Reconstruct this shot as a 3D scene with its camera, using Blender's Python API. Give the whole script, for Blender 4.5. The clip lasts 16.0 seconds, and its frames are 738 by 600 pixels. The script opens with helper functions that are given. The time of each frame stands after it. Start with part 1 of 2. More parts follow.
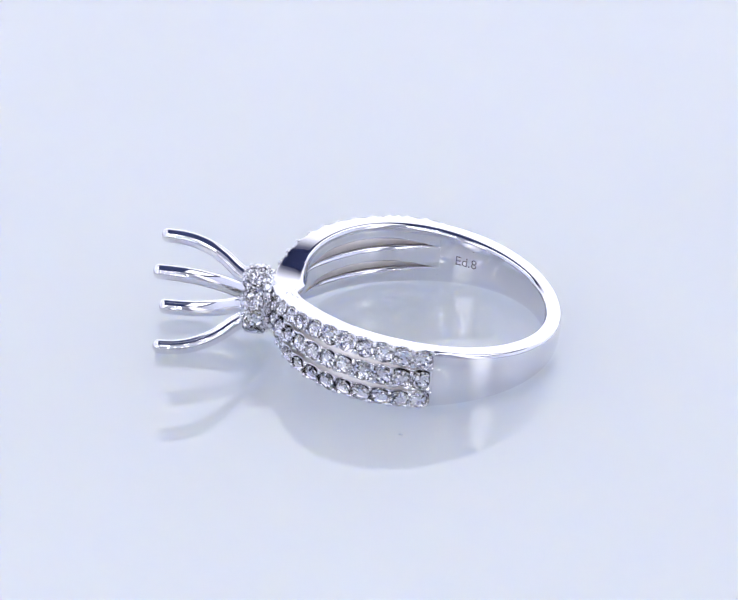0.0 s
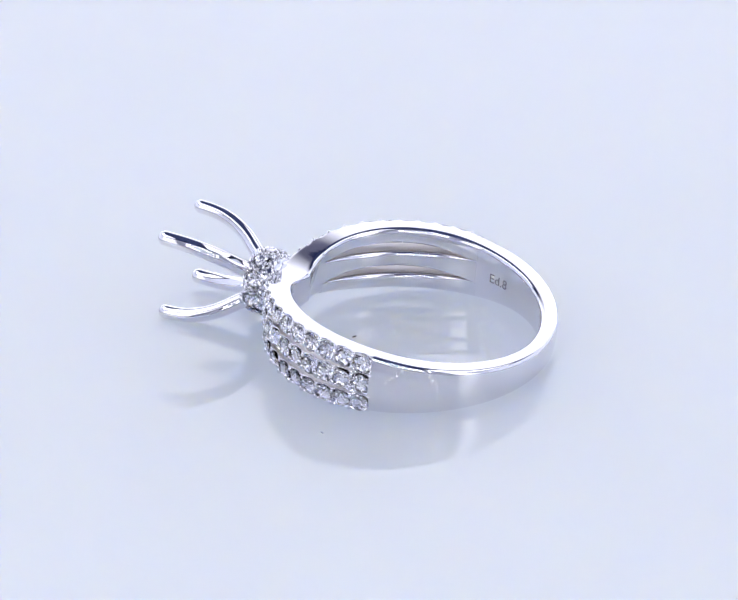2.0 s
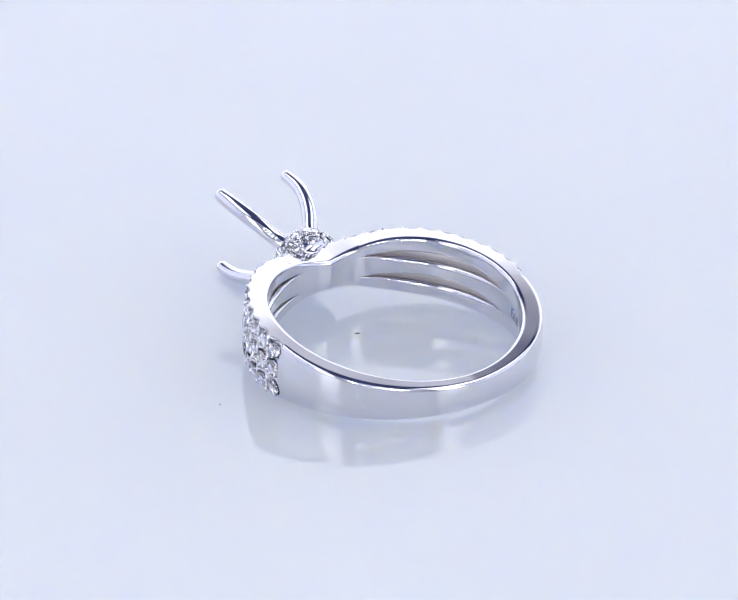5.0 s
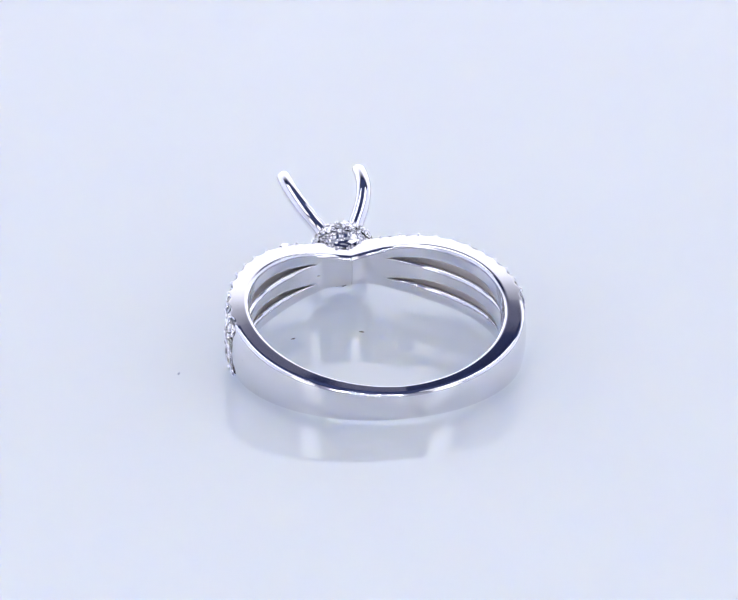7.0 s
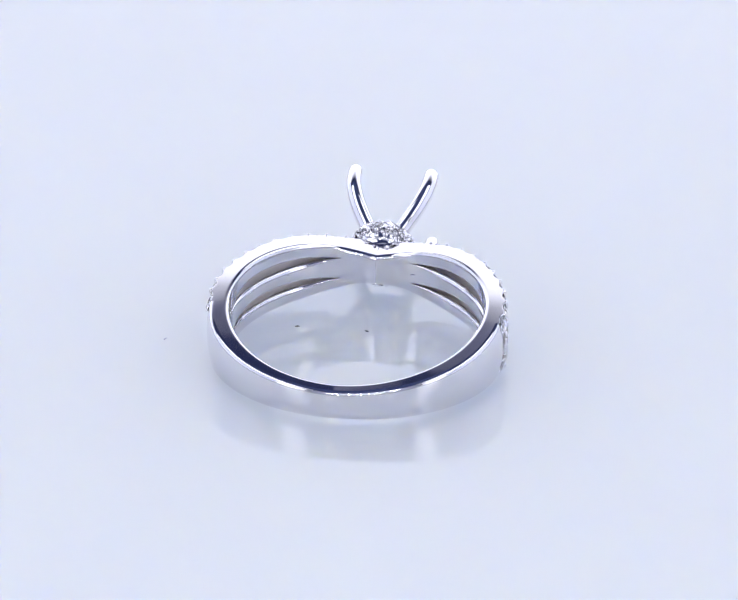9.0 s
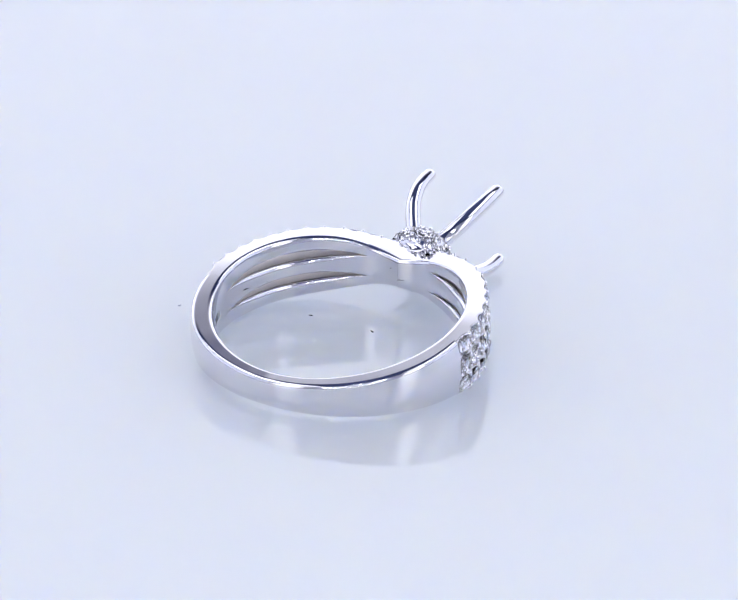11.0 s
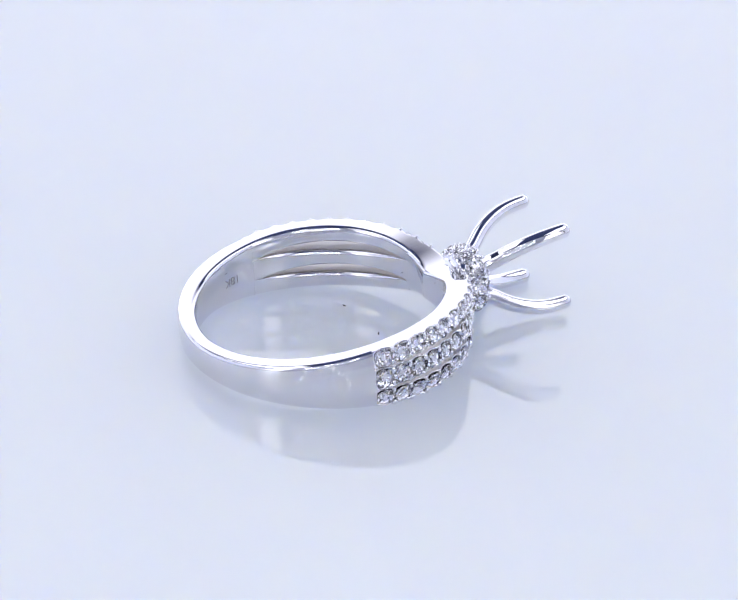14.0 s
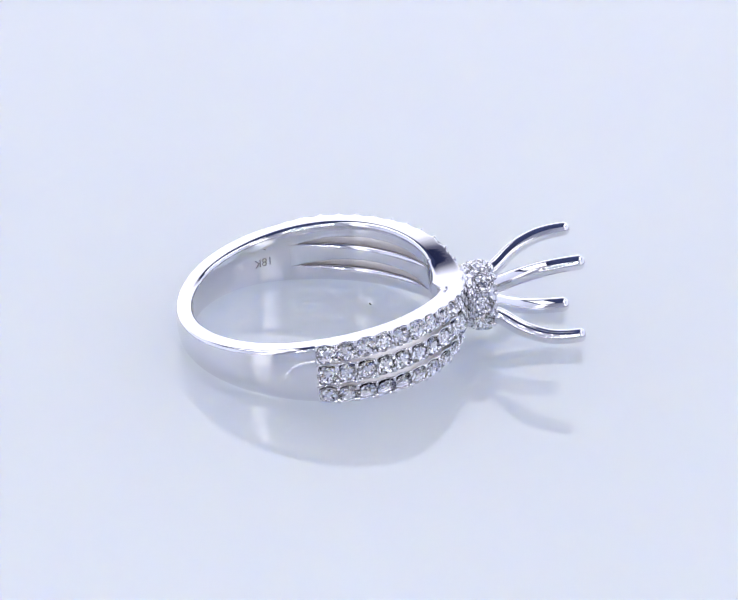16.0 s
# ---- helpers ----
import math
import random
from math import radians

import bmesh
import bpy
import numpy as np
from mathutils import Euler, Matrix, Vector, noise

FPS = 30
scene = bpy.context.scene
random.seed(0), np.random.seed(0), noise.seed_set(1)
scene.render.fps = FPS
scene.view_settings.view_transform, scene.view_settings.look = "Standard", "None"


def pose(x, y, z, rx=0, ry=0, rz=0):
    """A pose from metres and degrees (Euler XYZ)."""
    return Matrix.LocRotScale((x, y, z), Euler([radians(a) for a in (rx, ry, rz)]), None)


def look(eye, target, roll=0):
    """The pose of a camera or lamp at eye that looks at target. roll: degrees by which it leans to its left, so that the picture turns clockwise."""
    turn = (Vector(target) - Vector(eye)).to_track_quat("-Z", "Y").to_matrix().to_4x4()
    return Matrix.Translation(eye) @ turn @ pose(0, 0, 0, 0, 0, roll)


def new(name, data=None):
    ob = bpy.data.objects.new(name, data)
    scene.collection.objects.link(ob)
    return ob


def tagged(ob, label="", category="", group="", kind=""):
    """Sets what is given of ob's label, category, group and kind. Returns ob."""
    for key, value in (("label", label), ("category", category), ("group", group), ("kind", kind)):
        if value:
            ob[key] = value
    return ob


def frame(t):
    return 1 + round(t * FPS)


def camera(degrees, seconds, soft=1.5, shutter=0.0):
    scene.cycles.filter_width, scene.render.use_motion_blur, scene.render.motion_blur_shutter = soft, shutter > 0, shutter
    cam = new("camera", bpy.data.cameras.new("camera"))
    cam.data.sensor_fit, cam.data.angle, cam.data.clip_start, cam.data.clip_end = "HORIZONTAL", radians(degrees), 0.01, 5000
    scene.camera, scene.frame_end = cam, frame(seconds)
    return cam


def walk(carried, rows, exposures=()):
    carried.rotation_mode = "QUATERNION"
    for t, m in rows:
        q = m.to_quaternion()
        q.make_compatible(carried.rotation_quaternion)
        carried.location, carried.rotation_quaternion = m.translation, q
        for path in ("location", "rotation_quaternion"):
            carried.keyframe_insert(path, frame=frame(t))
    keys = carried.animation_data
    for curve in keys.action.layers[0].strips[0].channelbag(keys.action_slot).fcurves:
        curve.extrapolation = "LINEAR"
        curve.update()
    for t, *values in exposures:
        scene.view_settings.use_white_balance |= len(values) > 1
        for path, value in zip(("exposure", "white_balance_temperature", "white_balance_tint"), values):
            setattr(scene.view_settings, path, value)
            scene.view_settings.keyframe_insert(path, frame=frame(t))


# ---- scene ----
MM = 0.001
DIST, ELEV, PITCH, ROLL = 0.2171, radians(27.275), radians(26.609), 0.887
EYE = Vector((0, -DIST * math.cos(ELEV), DIST * math.sin(ELEV)))
AIM = EYE + Vector((0, math.cos(PITCH), -math.sin(PITCH)))
cam = camera(13.0, 16.0, soft=1.5)
walk(cam, [(0, look(EYE, AIM, ROLL)), (16, look(EYE, AIM, ROLL))])

# ---- world and light ----
world = bpy.data.worlds.new("studio")
scene.world = world
world.use_nodes = True
world.node_tree.nodes["Background"].inputs[0].default_value = (0.55, 0.62, 0.9, 1)
world.node_tree.nodes["Background"].inputs[1].default_value = 0.15
scene.view_settings.exposure = -0.38

# emission strength of each glowing surface of the light tent
GLOW_BACK, GLOW_SIDE, GLOW_STRIP, GLOW_TOP, GLOW_LED = 1.78, 0.44, 1.9, 1.44, 66.0


# ---- materials ----
def mat(name):
    m = bpy.data.materials.new(name)
    m.use_nodes = True
    return m, m.node_tree.nodes, m.node_tree.links, m.node_tree.nodes["Principled BSDF"]


def noise_node(n, l, scale, detail=3.0):
    co = n.new("ShaderNodeTexCoord")
    t = n.new("ShaderNodeTexNoise")
    t.inputs["Scale"].default_value, t.inputs["Detail"].default_value = scale, detail
    l.new(co.outputs["Object"], t.inputs["Vector"])
    return t


def ramp(n, l, source, a, b, lo=0.3, hi=0.7):
    r = n.new("ShaderNodeMapRange")
    r.inputs["From Min"].default_value, r.inputs["From Max"].default_value = lo, hi
    r.inputs["To Min"].default_value, r.inputs["To Max"].default_value = a, b
    l.new(source, r.inputs["Value"])
    return r.outputs["Result"]


def metal_material(name, color, rough_a, rough_b, bump):
    m, n, l, p = mat(name)
    p.inputs["Base Color"].default_value = (*color, 1)
    p.inputs["Metallic"].default_value = 1.0
    a, b = noise_node(n, l, 900.0), noise_node(n, l, 9000.0)
    l.new(ramp(n, l, a.outputs["Fac"], rough_a, rough_b), p.inputs["Roughness"])
    bp = n.new("ShaderNodeBump")
    bp.inputs["Strength"].default_value, bp.inputs["Distance"].default_value = bump, 0.00002
    l.new(b.outputs["Fac"], bp.inputs["Height"])
    l.new(bp.outputs["Normal"], p.inputs["Normal"])
    return m


def plate_material():
    m, n, l, p = mat("white_acrylic")
    a = noise_node(n, l, 35.0, 4.0)
    mix = n.new("ShaderNodeMix")
    mix.data_type = "RGBA"
    mix.inputs[6].default_value, mix.inputs[7].default_value = (0.722, 0.752, 0.795, 1), (0.752, 0.782, 0.825, 1)
    l.new(a.outputs["Fac"], mix.inputs[0])
    l.new(mix.outputs[2], p.inputs["Base Color"])
    b = noise_node(n, l, 400.0, 2.0)
    l.new(ramp(n, l, b.outputs["Fac"], 0.012, 0.022), p.inputs["Roughness"])
    p.inputs["IOR"].default_value = 1.7
    p.inputs["Subsurface Weight"].default_value = 1.0
    p.inputs["Subsurface Radius"].default_value = (0.85, 0.96, 1.3)
    p.inputs["Subsurface Scale"].default_value = 0.032
    return m


def plain_material(name, color, rough):
    m, n, l, p = mat(name)
    a = noise_node(n, l, 40.0)
    mix = n.new("ShaderNodeMix")
    mix.data_type = "RGBA"
    mix.inputs[6].default_value = (*[c * 0.92 for c in color], 1)
    mix.inputs[7].default_value = (*color, 1)
    l.new(a.outputs["Fac"], mix.inputs[0])
    l.new(mix.outputs[2], p.inputs["Base Color"])
    p.inputs["Roughness"].default_value = rough
    return m


def glow_material(name, color, strength):
    m, n, l, p = mat(name)
    p.inputs["Base Color"].default_value = (*color, 1)
    p.inputs["Emission Color"].default_value = (*color, 1)
    p.inputs["Emission Strength"].default_value = strength
    return m


def soft_panel_material(name, color, strength, half):
    """A diffuser that is brightest along its middle."""
    m, n, l, p = mat(name)
    p.inputs["Base Color"].default_value = (0.8, 0.8, 0.82, 1)
    co, sp, ab = n.new("ShaderNodeTexCoord"), n.new("ShaderNodeSeparateXYZ"), n.new("ShaderNodeMath")
    l.new(co.outputs["Object"], sp.inputs[0])
    ab.operation = "ABSOLUTE"
    l.new(sp.outputs["X"], ab.inputs[0])
    l.new(ramp(n, l, ab.outputs[0], strength, strength * 0.12, half * 0.25, half), p.inputs["Emission Strength"])
    p.inputs["Emission Color"].default_value = (*color, 1)
    return m


def gem_material():
    m, n, l, p = mat("clear_gem")
    g = n.new("ShaderNodeBsdfGlass")
    g.inputs["IOR"].default_value, g.inputs["Roughness"].default_value = 1.6, 0.0
    g.inputs["Color"].default_value = (0.995, 0.988, 1.0, 1)
    l.new(g.outputs[0], n["Material Output"].inputs["Surface"])
    return m


def facet_material():
    """The mirroring lower facets of a set stone."""
    m, n, l, p = mat("gem_pavilion")
    p.inputs["Base Color"].default_value = (1.0, 1.0, 1.0, 1)
    p.inputs["Metallic"].default_value, p.inputs["Roughness"].default_value = 1.0, 0.0
    return m


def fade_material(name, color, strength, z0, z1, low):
    """Fabric with its light painted on as emission, falling off towards its upper edge."""
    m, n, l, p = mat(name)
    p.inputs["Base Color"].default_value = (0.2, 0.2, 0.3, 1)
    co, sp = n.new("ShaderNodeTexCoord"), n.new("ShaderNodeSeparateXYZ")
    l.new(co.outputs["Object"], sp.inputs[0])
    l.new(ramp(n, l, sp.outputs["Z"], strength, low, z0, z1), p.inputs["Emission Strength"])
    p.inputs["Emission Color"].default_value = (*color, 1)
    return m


GOLD = metal_material("polished_white_gold", (0.785, 0.775, 0.80), 0.03, 0.045, 0.008)
CAST = metal_material("bright_cut_white_gold", (0.80, 0.795, 0.83), 0.05, 0.10, 0.1)
SATIN = metal_material("unpolished_white_gold", (0.80, 0.77, 0.77), 0.28, 0.44, 0.8)
MARK = metal_material("engraved_metal", (0.30, 0.29, 0.31), 0.35, 0.5, 0.2)
GEM = gem_material()
FACET = facet_material()
ACRYLIC = plate_material()
SPECK = plain_material("dark_dust", (0.02, 0.018, 0.02), 0.8)
PALE_DUST = plain_material("pale_dust", (0.46, 0.49, 0.60), 0.8)
FABRIC = plain_material("grey_fabric", (0.56, 0.57, 0.66), 0.9)
NAVY = plain_material("navy_fabric", (0.05, 0.066, 0.16), 0.9)
TABLE = plain_material("white_table", (0.75, 0.76, 0.8), 0.5)
BLACK = plain_material("black_plastic", (0.03, 0.03, 0.035), 0.4)
BACK_GLOW = fade_material("glowing_back_fabric", (0.93, 0.95, 1.0), GLOW_BACK, 0.315, 0.455, 0.06)
SIDE_GLOW = glow_material("glowing_side_fabric", (0.84, 0.87, 1.0), GLOW_SIDE)
STRIP_GLOW = soft_panel_material("strip_diffuser", (0.97, 0.97, 1.0), GLOW_STRIP, 0.056)
# glow of the added overhead fill panels
TOP_GLOW = glow_material("top_fill_glow", (0.95, 0.96, 1.0), GLOW_TOP)
LED_GLOW = glow_material("led_chip", (0.93, 0.96, 1.0), GLOW_LED)


# ---- mesh helpers ----
def finish(name, bm, material, parent=None, label="", smooth=True):
    bmesh.ops.recalc_face_normals(bm, faces=bm.faces)
    me = bpy.data.meshes.new(name)
    bm.to_mesh(me)
    bm.free()
    if smooth:
        me.polygons.foreach_set("use_smooth", [True] * len(me.polygons))
    me.materials.append(material)
    ob = new(name, me)
    ob.parent = parent
    return tagged(ob, label)


def part(name, bm, material, parent, label="", smooth=True):
    return finish(name, bm, material, parent, label, smooth)


def loft(bm, rings, caps=True, crisp=False):
    """Faces between closed rings of equal length."""
    made = [[bm.verts.new(p) for p in ring] for ring in rings]
    k = len(made[0])
    for a, b in zip(made, made[1:]):
        for i in range(k):
            bm.faces.new((a[i], a[(i + 1) % k], b[(i + 1) % k], b[i]))
    if crisp:
        bm.faces.new([bm.verts.new(p) for p in rings[0][::-1]])
        bm.faces.new([bm.verts.new(p) for p in rings[-1]])
    elif caps:
        bm.faces.new(made[0][::-1])
        bm.faces.new(made[-1])
    return made


def ball(bm, at, r, seg=8):
    rings = []
    for j in range(1, 5):
        a = math.pi * j / 5
        rings.append([Vector(at) + Vector((r * math.sin(a) * math.cos(2 * math.pi * i / seg), r * math.sin(a) * math.sin(2 * math.pi * i / seg), r * math.cos(a))) for i in range(seg)])
    loft(bm, rings)


def box(bm, x0, x1, y0, y1, z0, z1):
    loft(bm, [[Vector((x, y, z)) for x, y in ((x0, y0), (x1, y0), (x1, y1), (x0, y1))] for z in (z0, z1)])


def table_of(pairs, h=4.0):
    """A smooth function through the pairs, in rising order."""
    def f(x):
        if x <= pairs[0][0]:
            return pairs[0][1]
        for (a, ya), (b, yb) in zip(pairs, pairs[1:]):
            if x <= b:
                s = (x - a) / (b - a)
                return ya + (yb - ya) * s
        return pairs[-1][1]

    def g(x):
        return sum(f(x + h * k / 6) for k in range(-6, 7)) / 13
    return g


# ---- the light tent ----
def slab(name, corners, thick, material, label, category):
    """A flat panel: four corners, thickened away from the origin."""
    c = [Vector(p) for p in corners]
    nrm = (c[1] - c[0]).cross(c[2] - c[0]).normalized()
    if nrm.dot(c[0] - Vector((0, 0, 0.05))) < 0:
        nrm = -nrm
    bm = bmesh.new()
    loft(bm, [c, [p + nrm * thick for p in c]])
    return tagged(finish(name, bm, material, None, "", False), label, category, kind="structure")


BACK_Y, TOP_Z, SIDE_X, FRONT_Y = 0.42, 0.50, 0.40, -0.34
HORIZON = 0.475
# no lamp lights the back: brightness and upward fade are put into its emission
slab("wall_back", [(-SIDE_X, BACK_Y, -0.04), (SIDE_X, BACK_Y, -0.04), (SIDE_X, BACK_Y, HORIZON), (-SIDE_X, BACK_Y, HORIZON)], 0.004, BACK_GLOW, "white fabric back of the light tent, glowing, fading upwards", "wall")
slab("wall_back_upper", [(-SIDE_X, BACK_Y, HORIZON), (SIDE_X, BACK_Y, HORIZON), (SIDE_X, BACK_Y, TOP_Z), (-SIDE_X, BACK_Y, TOP_Z)], 0.004, NAVY, "navy fabric above the glowing back", "wall")
for side, word in ((-1, "west"), (1, "east")):
    x = side * SIDE_X
    # the sides emit evenly themselves, as fill; no lamp stands behind them
    slab("wall_" + word, [(x, FRONT_Y, -0.04), (x, BACK_Y, -0.04), (x, BACK_Y, 0.36), (x, FRONT_Y, 0.36)], 0.004, SIDE_GLOW, "softly glowing white fabric side of the light tent", "wall")
    slab("wall_upper_" + word, [(x, FRONT_Y, 0.36), (x, BACK_Y, 0.36), (x, BACK_Y, TOP_Z), (x, FRONT_Y, TOP_Z)], 0.004, NAVY, "navy fabric above the glowing side", "wall")
slab("wall_front", [(-SIDE_X, FRONT_Y, -0.04), (SIDE_X, FRONT_Y, -0.04), (SIDE_X, FRONT_Y, TOP_Z), (-SIDE_X, FRONT_Y, TOP_Z)], 0.004, FABRIC, "pale grey fabric front of the light tent", "wall")
slab("ceiling", [(-SIDE_X, FRONT_Y, TOP_Z), (SIDE_X, FRONT_Y, TOP_Z), (SIDE_X, BACK_Y, TOP_Z), (-SIDE_X, BACK_Y, TOP_Z)], 0.004, NAVY, "dark navy fabric top of the light tent", "ceiling")
slab("floor", [(-SIDE_X, FRONT_Y, -0.04), (SIDE_X, FRONT_Y, -0.04), (SIDE_X, BACK_Y, -0.04), (-SIDE_X, BACK_Y, -0.04)], 0.01, TABLE, "white table top under the turntable", "table")


def lamp_panel(name, at, target, w, h, glow, label):
    """A flat diffuser lamp with a shallow black housing, facing its target."""
    bm = bmesh.new()
    box(bm, -w / 2, w / 2, -h / 2, h / 2, 0.003, 0.02)
    ob = finish(name, bm, BLACK, None, label, False)
    ob.matrix_world = look(at, target)
    tagged(ob, category="lamp")
    bm = bmesh.new()
    box(bm, -w / 2 + 0.003, w / 2 - 0.003, -h / 2 + 0.003, h / 2 - 0.003, -0.001, 0.0028)
    part("diffuser", bm, glow, ob, "glowing white diffuser", False)
    return ob


for side in (-1, 1):
    a = radians(44 if side < 0 else 49) * side
    at = Vector((0.30 * math.sin(a), -0.30 * math.cos(a), 0.14))
    tagged(lamp_panel("strip_light", at, (0, 0, 0.14), 0.115, 0.26, STRIP_GLOW, "upright strip light with a white diffuser"), group="strip lights beside the lens")
# added fill: two unseen overhead panels brighten the plate, leaving the zenith dark
for side in (-1, 1):
    tagged(lamp_panel("top_fill", Vector((0.255 * side, 0.03, 0.42)), (0, 0.03, 0), 0.50, 0.20, TOP_GLOW, "added overhead fill panel, out of view"), group="overhead softboxes")


def ring_light():
    bm = bmesh.new()
    R, seg = 0.078, 64
    rings = []
    for i in range(seg + 1):
        a = 2 * math.pi * i / seg
        d = Vector((math.cos(a), math.sin(a), 0))
        rings.append([d * (R - 0.009) + Vector((0, 0, 0.002)), d * (R + 0.009) + Vector((0, 0, 0.002)), d * (R + 0.009) + Vector((0, 0, 0.012)), d * (R - 0.009) + Vector((0, 0, 0.012))])
    loft(bm, rings, False)
    ob = finish("ring_light", bm, BLACK, None, "", False)
    tagged(ob, "slim black ring light with thirty small LEDs round the lens", "lamp")
    ob.matrix_world = look(EYE, AIM) @ pose(0, 0, 0.004)
    bm = bmesh.new()
    box(bm, -0.0027, 0.0027, -0.0027, 0.0027, -0.001, 0.0018)
    first = part("led", bm, LED_GLOW, ob, "", False)
    for i in range(30):
        a = 2 * math.pi * (i + 0.5) / 30
        led = first if i == 0 else new("led", first.data)
        led.parent = ob
        led.matrix_basis = pose(R * math.cos(a), R * math.sin(a), 0, 0, 0, math.degrees(a))


ring_light()


# ---- the turntable ----
def turntable():
    bm = bmesh.new()
    rings = []
    for r, z in ((0.149, -0.034), (0.15, -0.033), (0.15, -0.001), (0.149, 0.0)):
        rings.append([Vector((r * math.cos(2 * math.pi * i / 96), r * math.sin(2 * math.pi * i / 96), z)) for i in range(96)])
    loft(bm, rings)
    ob = finish("turntable", bm, ACRYLIC, None, "glossy white acrylic turntable plate with dust specks", False)
    tagged(ob, category="turntable")
    bm = bmesh.new()
    rings = [[Vector((0.05 * math.cos(2 * math.pi * i / 32), 0.05 * math.sin(2 * math.pi * i / 32), z)) for i in range(32)] for z in (-0.04, -0.034)]
    loft(bm, rings)
    part("pedestal", bm, TABLE, ob, "white drive pedestal", False)
    specks = ((-0.28, 0.90, 0.20, 0.07, 150), (-5.0, 0.6, 0.17, 0.05, 20), (-13.21, -3.23, 0.16, 0.07, 70))
    for x, y, a, b, turn in specks:
        bm = bmesh.new()
        k = 9
        wob = [random.uniform(0.7, 1.15) for _ in range(k)]
        rings = [[Vector((a * MM * q * wob[i] * math.cos(2 * math.pi * i / k), b * MM * q * wob[i] * math.sin(2 * math.pi * i / k), z * MM)) for i in range(k)] for q, z in ((1.0, 0.0), (0.9, 0.03), (0.4, 0.06))]
        loft(bm, rings)
        s = part("dust_speck", bm, PALE_DUST if x < -10 else SPECK, ob, "tiny speck of dust")
        s.matrix_basis = pose(x * MM, y * MM, 0, 0, 0, turn)
    return ob


plate = turntable()

# ---- the ring ----
# local frame: the finger hole's axis is z, the head points along +y; angles are degrees from the head, positive towards -x
R_IN, R_OUT, DOME, LEAN = 8.24, 9.92, 6.4, 0.055
half_width = table_of([(0, 1.08), (10, 1.2), (17, 1.55), (25, 1.90), (40, 2.22), (55, 2.32), (75, 2.28), (88, 2.15), (97, 2.0), (112, 1.75), (125, 1.52), (140, 1.3), (160, 1.04), (180, 0.92)], 11.0)
slit_mid = table_of([(17, 0.78), (40, 0.84), (60, 0.86), (80, 0.84), (97, 0.78)])
S0, S1, SPLIT = 17.0, 94.5, 97.0


def slit_half(phi):
    s = max(0.0, min(1.0, (phi - S0) / (S1 - S0)))
    return 0.004 + 0.175 * math.sin(math.pi * s)


def back(phi):
    """0 at the shoulders, 1 at the thin back of the band."""
    return 0.5 - 0.5 * math.cos(math.pi * max(0.0, min(1.0, (min(abs(phi), 360 - abs(phi)) - 108) / 70)))


def swell(phi):
    """1 beside the head, 0 from the shoulders on: the rails are thicker there."""
    return 0.5 - 0.5 * math.cos(math.pi * max(0.0, min(1.0, (68 - min(abs(phi), 360 - abs(phi))) / 36)))


def inner(phi, w):
    p = abs(phi)
    pinch = 0.5 * max(0.0, 1 - p / 22) ** 1.6
    return R_IN - pinch - 0.09 * swell(phi) + 0.07 * back(phi) + w * w / (2 * 13.0)


def outer(phi, w):
    near = max(0.0, min(1.0, (96.9 - min(abs(phi), 360 - abs(phi))) / 7))
    return R_OUT - 0.03 + 0.11 * swell(phi) - 0.44 * back(phi) - w * w / (2 * (DOME + 11 * near))


def at(phi, r, w):
    a = radians(90 + phi)
    return Vector((r * math.cos(a), r * math.sin(a), w)) * MM


def flank(p, q):
    """Points close to both ends of a flat flank, which keep its shading flat."""
    return [(p[0] + (q[0] - p[0]) * k, p[1] + (q[1] - p[1]) * k) for k in (0.07, 0.15, 0.85, 0.93)]


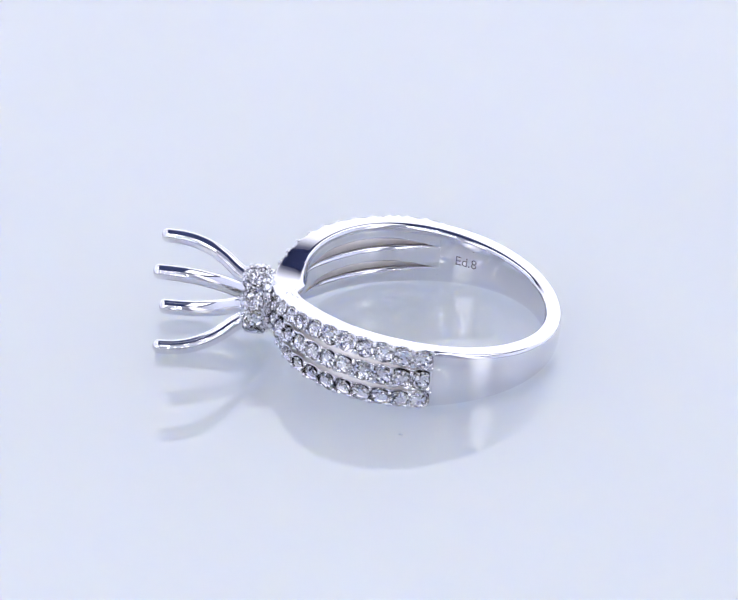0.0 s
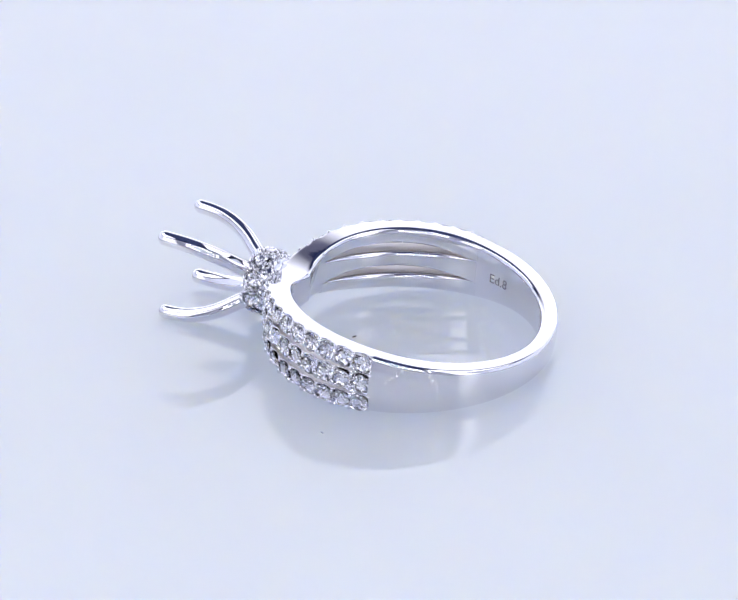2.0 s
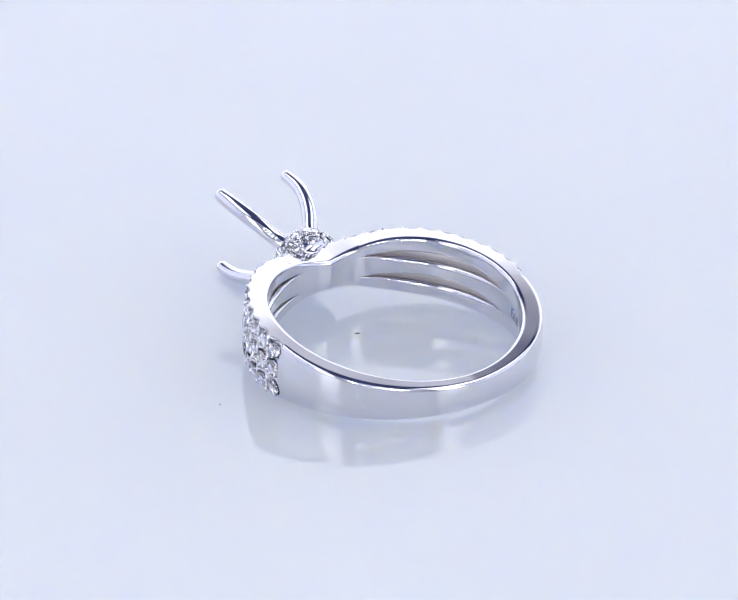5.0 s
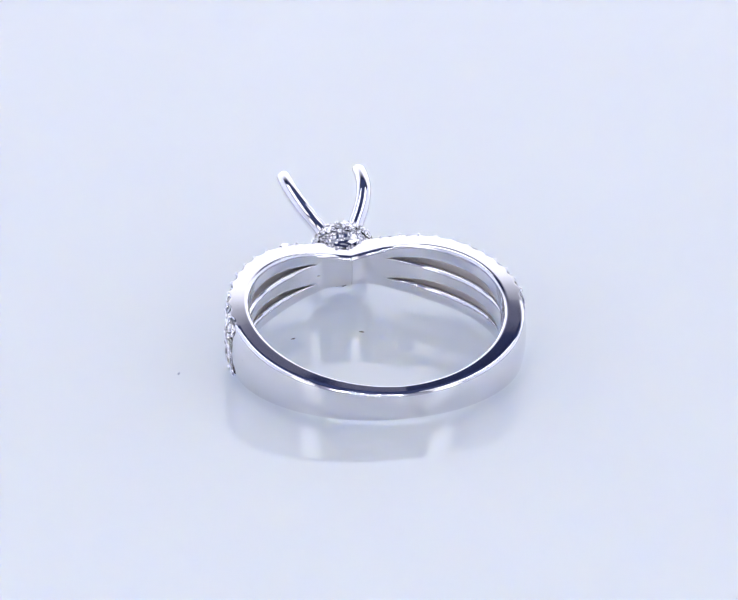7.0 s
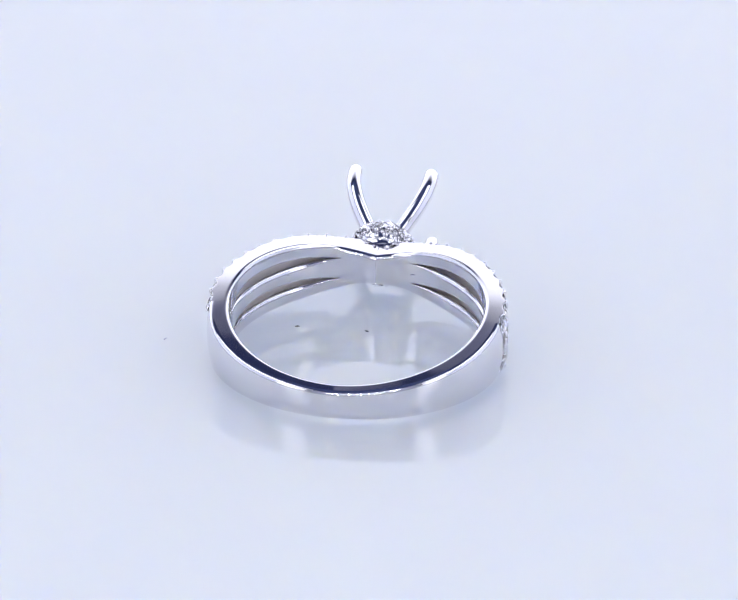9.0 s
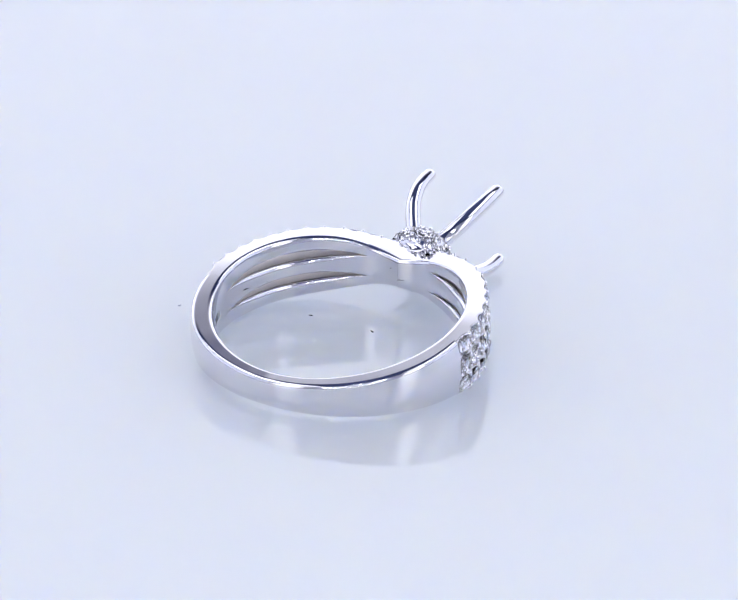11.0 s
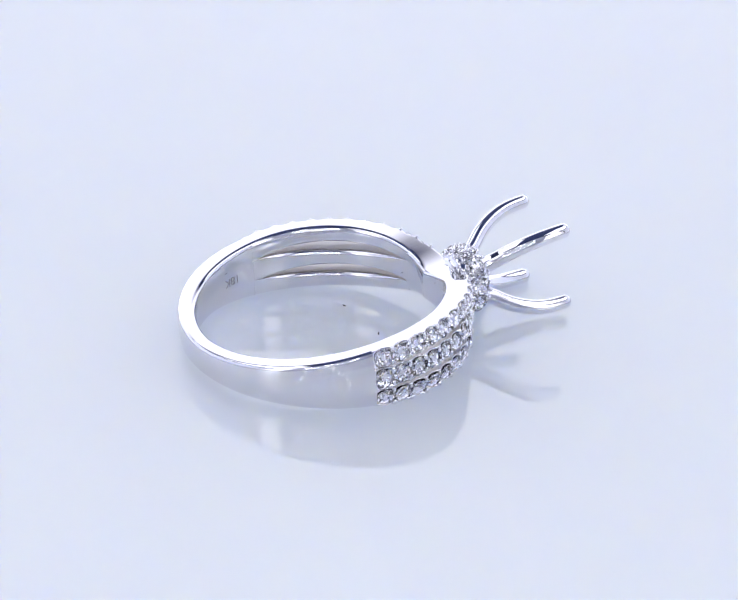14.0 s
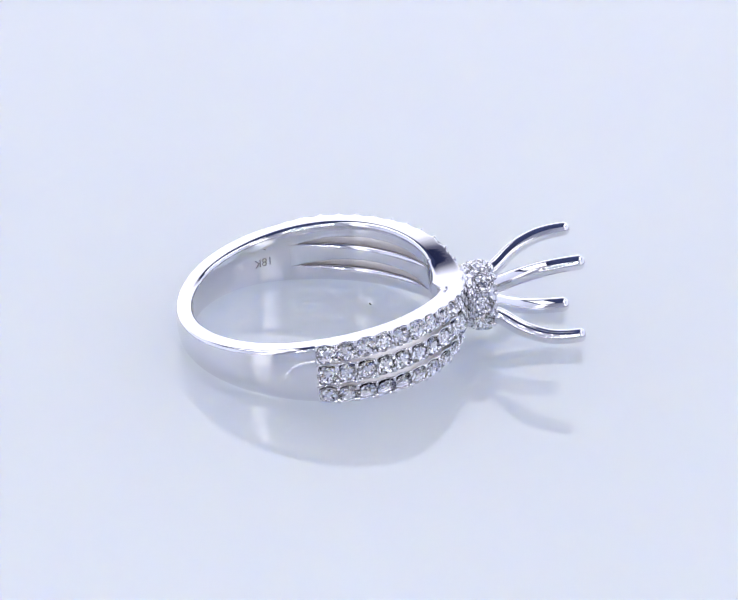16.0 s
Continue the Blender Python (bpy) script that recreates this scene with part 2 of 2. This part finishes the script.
def bar_section(phi, w0, w1, drop, c=0.1, under=(0.0, 0.0), bed=0.0, soft=(1.0, 1.0)):
    """Closed outline of a bar from w0 to w1 between the hole and the outer face, with rounded corners.
    Its outer flanks lean a little; flanks along a slit are cut back towards the hole by under.
    With a bed, the middle of the outer face is sunk below two thin lips; soft scales the rounding of the two inner edges."""
    c = min(c, (w1 - w0) * 0.3)
    d = min(0.30, (w1 - w0) * 0.24)
    d0, d1 = d * soft[0], d * soft[1]
    ro = lambda w: outer(phi, w) - drop
    ri = lambda w: inner(phi, w)
    lean1 = lean0 = LEAN * (0.5 - 0.5 * math.cos(math.pi * max(0.0, min(1.0, (min(abs(phi), 360 - abs(phi)) - 97) / 50))))
    o1, o0 = w1 - lean1, w0 + lean0
    i1 = w1 - under[1]
    i0 = w0 + under[0]
    quarter = [math.pi / 2 * k / 5 for k in range(6)]
    pts = []
    if bed:
        lip, wide = min(0.13, (o1 - o0) * 0.14), min(0.18, (o1 - o0) * 0.2)
        for w, sink in ((o0 + lip, 0.0), (o0 + wide, bed), (o0 * 0.6 + o1 * 0.4, bed), (o0 * 0.4 + o1 * 0.6, bed), (o1 - wide, bed), (o1 - lip, 0.0)):
            pts.append((min(ro(w), outer(phi, w) - sink), w))
    else:
        for k in range(1, 7):
            w = o0 + c + (o1 - o0 - 2 * c) * k / 7
            pts.append((ro(w), w))
    pts += [(ro(o1 - c) - c * (1 - math.cos(a)), o1 - c + c * math.sin(a)) for a in quarter]
    pts += flank(pts[-1], (ri(i1 - d1) + d1, i1))
    pts += [(ri(i1 - d1) + d1 * (1 - math.sin(a)), i1 - d1 + d1 * math.cos(a)) for a in quarter]
    for k in range(1, 7):
        w = i1 - d1 - (i1 - i0 - d0 - d1) * k / 7
        pts.append((ri(w), w))
    pts += [(ri(i0 + d0) + d0 * (1 - math.cos(a)), i0 + d0 - d0 * math.sin(a)) for a in quarter]
    pts += flank(pts[-1], (ro(o0 + c) - c, o0))
    pts += [(ro(o0 + c) - c * (1 - math.sin(a)), o0 + c - c * math.cos(a)) for a in quarter]
    return [at(phi, r, w) for r, w in pts]


def sweep(bm, phis, w_range, drop, c=0.1, under=(0.0, 0.0), bed=0.0):
    """A bar along the ring; the lower flanks along a slit are left unpolished."""
    rings = []
    for phi in phis:
        k = (slit_half(abs(phi)) - 0.004) / 0.17
        soft = [max(0.04, min(1.0, k * 1.4)) if u else 1.0 for u in under]
        sunk = bed if abs(phi) < 96.1 else min(bed, 0.01)
        rings.append(bar_section(phi, *w_range(abs(phi)), drop(abs(phi)) if bed else drop, c, (under[0] * k, under[1] * k), sunk, soft))
    loft(bm, rings, crisp=True)
    bm.faces.ensure_lookup_table()
    for j in range(len(rings) - 1):
        for first, cut in ((33, under[0]), (11, under[1]), (0, bed)):
            if cut:
                for i in range(first, first + 5):
                    bm.faces[j * 44 + i].material_index = 1 if first else 2


def steps(a, b, n):
    return [a + (b - a) * i / n for i in range(n + 1)]


def gem_mesh(cut):
    """A round brilliant of girdle radius 1, table up: clear faceted crown over a shallow mirroring pavilion."""
    rng = random.Random(cut)
    n = 16
    tiers = [(0.54, 0.25, 0.012), (0.78, 0.17, 0.02), (1.0, 0.05, 0.0), (1.0, 0.0, 0.0), (0.80, -0.10, 0.055), (0.58, -0.16, 0.075), (0.36, -0.20, 0.08), (0.16, -0.24, 0.05)]
    bm = bmesh.new()
    rings = []
    for j, (r, z, jit) in enumerate(tiers):
        ring = []
        for k in range(n):
            a = 2 * math.pi * (k + 0.5 * (j % 2) + (rng.uniform(-0.2, 0.2) if j > 3 else 0)) / n
            ring.append(bm.verts.new((r * math.cos(a), r * math.sin(a), z + rng.uniform(-jit, jit))))
        rings.append(ring)
    tip = bm.verts.new((0, 0, -0.26))
    for j, (a, b) in enumerate(zip(rings, rings[1:])):
        o = j % 2
        for k in range(n):
            k1 = (k + 1) % n
            tris = ((a[k], b[k], a[k1]), (b[k], b[k1], a[k1])) if o == 0 else ((a[k], b[k], b[k1]), (a[k], b[k1], a[k1]))
            for t in tris:
                bm.faces.new(t).material_index = 0 if j < 3 else 1
    bm.faces.new(rings[0])
    for k in range(n):
        bm.faces.new((tip, rings[-1][(k + 1) % n], rings[-1][k])).material_index = 1
    bmesh.ops.recalc_face_normals(bm, faces=bm.faces)
    me = bpy.data.meshes.new("gemstone")
    bm.to_mesh(me)
    bm.free()
    me.materials.append(GEM)
    me.materials.append(FACET)
    return me


GEM_MESHES = [gem_mesh(k) for k in range(6)]


def set_gem(parent, place, out, along, r):
    """A gem with its table facing out."""
    ob = new("gemstone", GEM_MESHES[random.randrange(6)])
    ob.parent = parent
    z = out.normalized()
    x = (along - z * along.dot(z)).normalized()
    m = Matrix((x, z.cross(x), z)).transposed().to_4x4()
    ob.matrix_basis = Matrix.Translation(place) @ m @ pose(0, 0, 0, random.uniform(-7, 7), random.uniform(-7, 7), random.uniform(0, 45)) @ Matrix.Scale(r, 4)


def cup(bm, place, out, along, r, up, down, wall):
    """The thin collar of metal cut round one stone."""
    z = out.normalized()
    x = (along - z * along.dot(z)).normalized()
    y = z.cross(x)
    ring = lambda q, h: [place + (x * math.cos(2 * math.pi * i / 14) + y * math.sin(2 * math.pi * i / 14)) * q + z * h for i in range(14)]
    loft(bm, [ring(r + wall, -down), ring(r + wall, up - 0.03 * MM), ring(r + wall * 0.6, up), ring(r, up - 0.02 * MM), ring(r * 0.96, -0.1 * MM)], False)


def scallop(phi):
    """How far the lips beside the stones are filed down: most at a stone's middle, nothing between two stones."""
    if phi > 96.4:
        return 0.0
    s = abs((phi - 93.0 + 3.775) % 7.55 - 3.775) / 3.775
    return 0.02 + 0.17 * math.cos(math.pi / 2 * min(1.0, s / 0.78)) ** 0.8


def strand_row(ob_name, sign, w_range, gem_w, gem_r, under, parent, label):
    """One of the three rails of a shoulder, with its row of stones."""
    bm = bmesh.new()
    sweep(bm, [sign * p for p in steps(17.0, SPLIT - 0.02, 128)], w_range, scallop, 0.05, under, 0.235)
    spots = []
    for k in range(12):
        phi = 93.0 - 7.55 * k
        w, r = gem_w(phi), gem_r(phi)
        p = at(sign * phi, outer(phi, w) - 0.10, w)
        out = at(sign * phi, 1, 0).normalized() + Vector((0, 0, w / DOME))
        along = at(sign * phi + 90, 1, 0)
        spots.append((phi, p, out, along, r * MM))
        for dw in (-1, 1):
            q = phi - 3.77
            ball(bm, at(sign * q, outer(q, w) - 0.085, gem_w(q) + dw * r * 0.80), 0.155 * MM)
            ball(bm, at(sign * q, outer(q, w) - 0.07, gem_w(q) + dw * r * 0.62), 0.16 * MM)
    ob = part(ob_name, bm, GOLD, parent, label)
    ob.data.materials.append(SATIN)
    ob.data.materials.append(CAST)
    for phi, p, out, along, r in spots:
        set_gem(ob, p, out, along, r)
    return ob


def head_point(v, a, rad):
    """A point round the head's axis: v along +y, a in degrees, rad from the axis."""
    return Vector((HEAD_X + rad * math.cos(radians(a)), v, HEAD_W + rad * math.sin(radians(a)))) * MM


HEAD_X, HEAD_W = 0.0, -0.36
PRONG = [(10.2, 0.75), (10.9, 0.85), (11.5, 0.98), (12.3, 1.32), (13.1, 1.80), (13.9, 2.18), (14.8, 2.48), (15.6, 2.66), (16.5, 2.76), (17.35, 2.79)]


# where the four bent prongs end
TIPS = {(1, 1): (2.46, 17.23, 2.50), (-1, 1): (-2.92, 17.19, 2.46), (1, -1): (2.51, 17.17, -2.89), (-1, -1): (-2.76, 16.99, -3.17)}


def prong(sx, sz, parent):
    path = []
    away = Vector(TIPS[sx, sz]) - Vector((HEAD_X + sx * PRONG[-1][1], PRONG[-1][0], HEAD_W + sz * PRONG[-1][1]))
    for v, l in PRONG:
        k = (v - PRONG[0][0]) / (PRONG[-1][0] - PRONG[0][0])
        path.append((Vector((HEAD_X + sx * l, v, HEAD_W + sz * l)) + away * k) * MM)
    fine = []
    for i in range(len(path) - 1):
        p0, p1, p2, p3 = path[max(i - 1, 0)], path[i], path[i + 1], path[min(i + 2, len(path) - 1)]
        for k in range(4):
            t = k / 4
            fine.append(0.5 * ((2 * p1) + (p2 - p0) * t + (2 * p0 - 5 * p1 + 4 * p2 - p3) * t * t + (3 * p1 - p0 - 3 * p2 + p3) * t ** 3))
    fine.append(path[-1])
    rings, n = [], len(fine)
    outw = Vector((sx, 0, sz)).normalized()

    def ring(c, d, rr):
        side = d.cross(outw).normalized()
        up = side.cross(d).normalized()
        pts = []
        for k in range(14):
            a = 2 * math.pi * k / 14
            q = 1.0 + 0.06 * math.cos(2 * a)
            pts.append(c + (side * math.cos(a) * 0.96 + up * math.sin(a)) * rr * q)
        return pts
    for i, c in enumerate(fine):
        d = (fine[min(i + 1, n - 1)] - fine[max(i - 1, 0)]).normalized()
        rings.append(ring(c, d, (0.60 - 0.09 * i / n) * MM))
    for k in range(1, 5):
        a = math.pi / 2 * k / 5
        rings.append(ring(fine[-1] + d * 0.44 * MM * math.sin(a), d, 0.51 * MM * math.cos(a)))
    bm = bmesh.new()
    loft(bm, rings)
    return part("prong", bm, GOLD, parent)


def engagement_ring():
    ring = new("finger_ring")
    tagged(ring, "polished white gold ring with stone-set shoulders and empty four-prong head", "ring")
    bm = bmesh.new()
    sweep(bm, steps(SPLIT, 360 - SPLIT, 110), lambda p: (-half_width(min(p, 360 - p)) - 0.27 * back(p), half_width(min(p, 360 - p))), 0.0, 0.27)
    part("band", bm, GOLD, ring, "plain polished tapering band")
    for sign in (-1, 1):
        bm = bmesh.new()
        sweep(bm, [sign * p for p in steps(0.03, 17.0, 16)], lambda p: (-half_width(p), half_width(p)), 0.08, 0.07)
        part("shoulder", bm, GOLD, ring)
        top = lambda p: slit_mid(p) + slit_half(p)
        mid = lambda p: slit_mid(p) - slit_half(p)
        row = lambda p: (top(p) + half_width(p)) / 2 if p > 26 else half_width(p) - 0.48
        size = lambda p: min(0.648, 0.48 + 0.135 * max(0.0, p - 10) / 35)
        strand_row("rail", sign, lambda p: (top(p), half_width(p)), row, size, (0.12, 0.0), ring, "rail set with small round clear stones")
        strand_row("rail", sign, lambda p: (-mid(p), mid(p)), lambda p: 0.0, size, (0.12, 0.12), ring, "rail set with small round clear stones")
        strand_row("rail", sign, lambda p: (-half_width(p), -top(p)), lambda p: -row(p), size, (0.0, 0.12), ring, "rail set with small round clear stones")
    # the studded collar under the prongs
    bm = bmesh.new()
    prof = ((9.75, 1.35), (9.75, 1.75), (10.0, 1.98), (10.4, 2.04), (11.2, 2.04), (11.65, 1.95), (11.85, 1.72), (11.7, 1.4), (11.2, 1.25), (10.2, 1.2), (9.75, 1.35))
    loft(bm, [[head_point(v, 360 * i / 44, r) for i in range(44)] for v, r in prof], False)
    spots = []
    for k in range(10):
        a = 360 * (k + 0.25) / 10
        p = head_point(10.85, a, 2.2)
        out = head_point(10.75, a, 2.5) - head_point(10.75, a, 1.5)
        along = Vector((0, 1, 0))
        spots.append((p, out, along))
        cup(bm, p, out, along, 0.60 * MM, -0.09 * MM, 0.4 * MM, 0.06 * MM)
        for v, da, rad, size in ((10.3, 18, 2.16, 0.17), (11.4, 18, 2.16, 0.17), (10.85, 18, 2.24, 0.10), (10.02, 0, 2.0, 0.2), (11.68, 0, 2.0, 0.2), (10.0, 18, 1.9, 0.2), (11.75, 18, 1.88, 0.2)):
            ball(bm, head_point(v, a + da, rad), size * MM)
    collar = part("collar", bm, CAST, ring, "collar studded with round clear stones")
    for p, out, along in spots:
        set_gem(collar, p, out, along, 0.68 * MM)
    bm = bmesh.new()
    prof = ((8.8, 0.3), (9.0, 0.75), (9.3, 1.25), (9.6, 1.6), (9.95, 1.9), (10.05, 1.8), (9.75, 1.45), (9.45, 1.1), (9.2, 0.6), (9.1, 0.3))
    loft(bm, [[head_point(v, 360 * i / 28, r) for i in range(28)] for v, r in prof])
    part("seat_cup", bm, GOLD, ring, "small polished cup joining collar and band")
    for sx in (-1, 1):
        for sz in (-1, 1):
            prong(sx, sz, ring)
    return ring


ring = engagement_ring()


def inner_text(word, phi0, size, flip, label):
    """Lettering bent onto the hole's wall, read from inside."""
    cu = bpy.data.curves.new("text", "FONT")
    cu.body, cu.size, cu.align_x, cu.align_y, cu.extrude = word, size, "CENTER", "CENTER", 0.012
    ob = bpy.data.objects.new("text", cu)
    scene.collection.objects.link(ob)
    bpy.context.view_layer.update()
    me = bpy.data.meshes.new_from_object(ob.evaluated_get(bpy.context.evaluated_depsgraph_get()))
    bpy.data.objects.remove(ob)
    bm = bmesh.new()
    bm.from_mesh(me)
    for v in bm.verts:
        x, y, z = v.co
        phi = phi0 - math.degrees(x / R_IN) * flip
        v.co = at(phi, inner(phi, y) - z, y * flip)
    return part("hallmark", bm, MARK, ring, label, False)


inner_text("Ed.8", -110.5, 0.95, 1, "engraved mark Ed.8")
inner_text("18K", 110.5, 0.85, -1, "engraved fineness mark 18K")


# ---- what turns ----
THETA = ((0, 85.34), (1, 74.80), (2, 64.19), (3, 53.55), (4, 42.86), (5, 32.16), (6, 21.44), (7, 10.71), (8, 0.0), (9, -10.69), (10, -21.36), (11, -31.98), (12, -42.57), (13, -53.09), (14, -63.54), (15, -73.91), (16, -84.19))
RING_AT = pose(-0.14 * MM, -3.40 * MM, 2.33 * MM, 0, 0, 1.9) @ pose(0, 0, 0, 3.9, -0.35, 0)
PLATE_LEAN = pose(0, 0, 0, -0.72, 0, 0)


def motions():
    walk(plate, [(t, pose(0, 0, 0, 0, 0, a) @ PLATE_LEAN) for t, a in THETA])
    walk(ring, [(t, pose(0, 0, 0, 0, 0, a) @ RING_AT) for t, a in THETA])


motions()
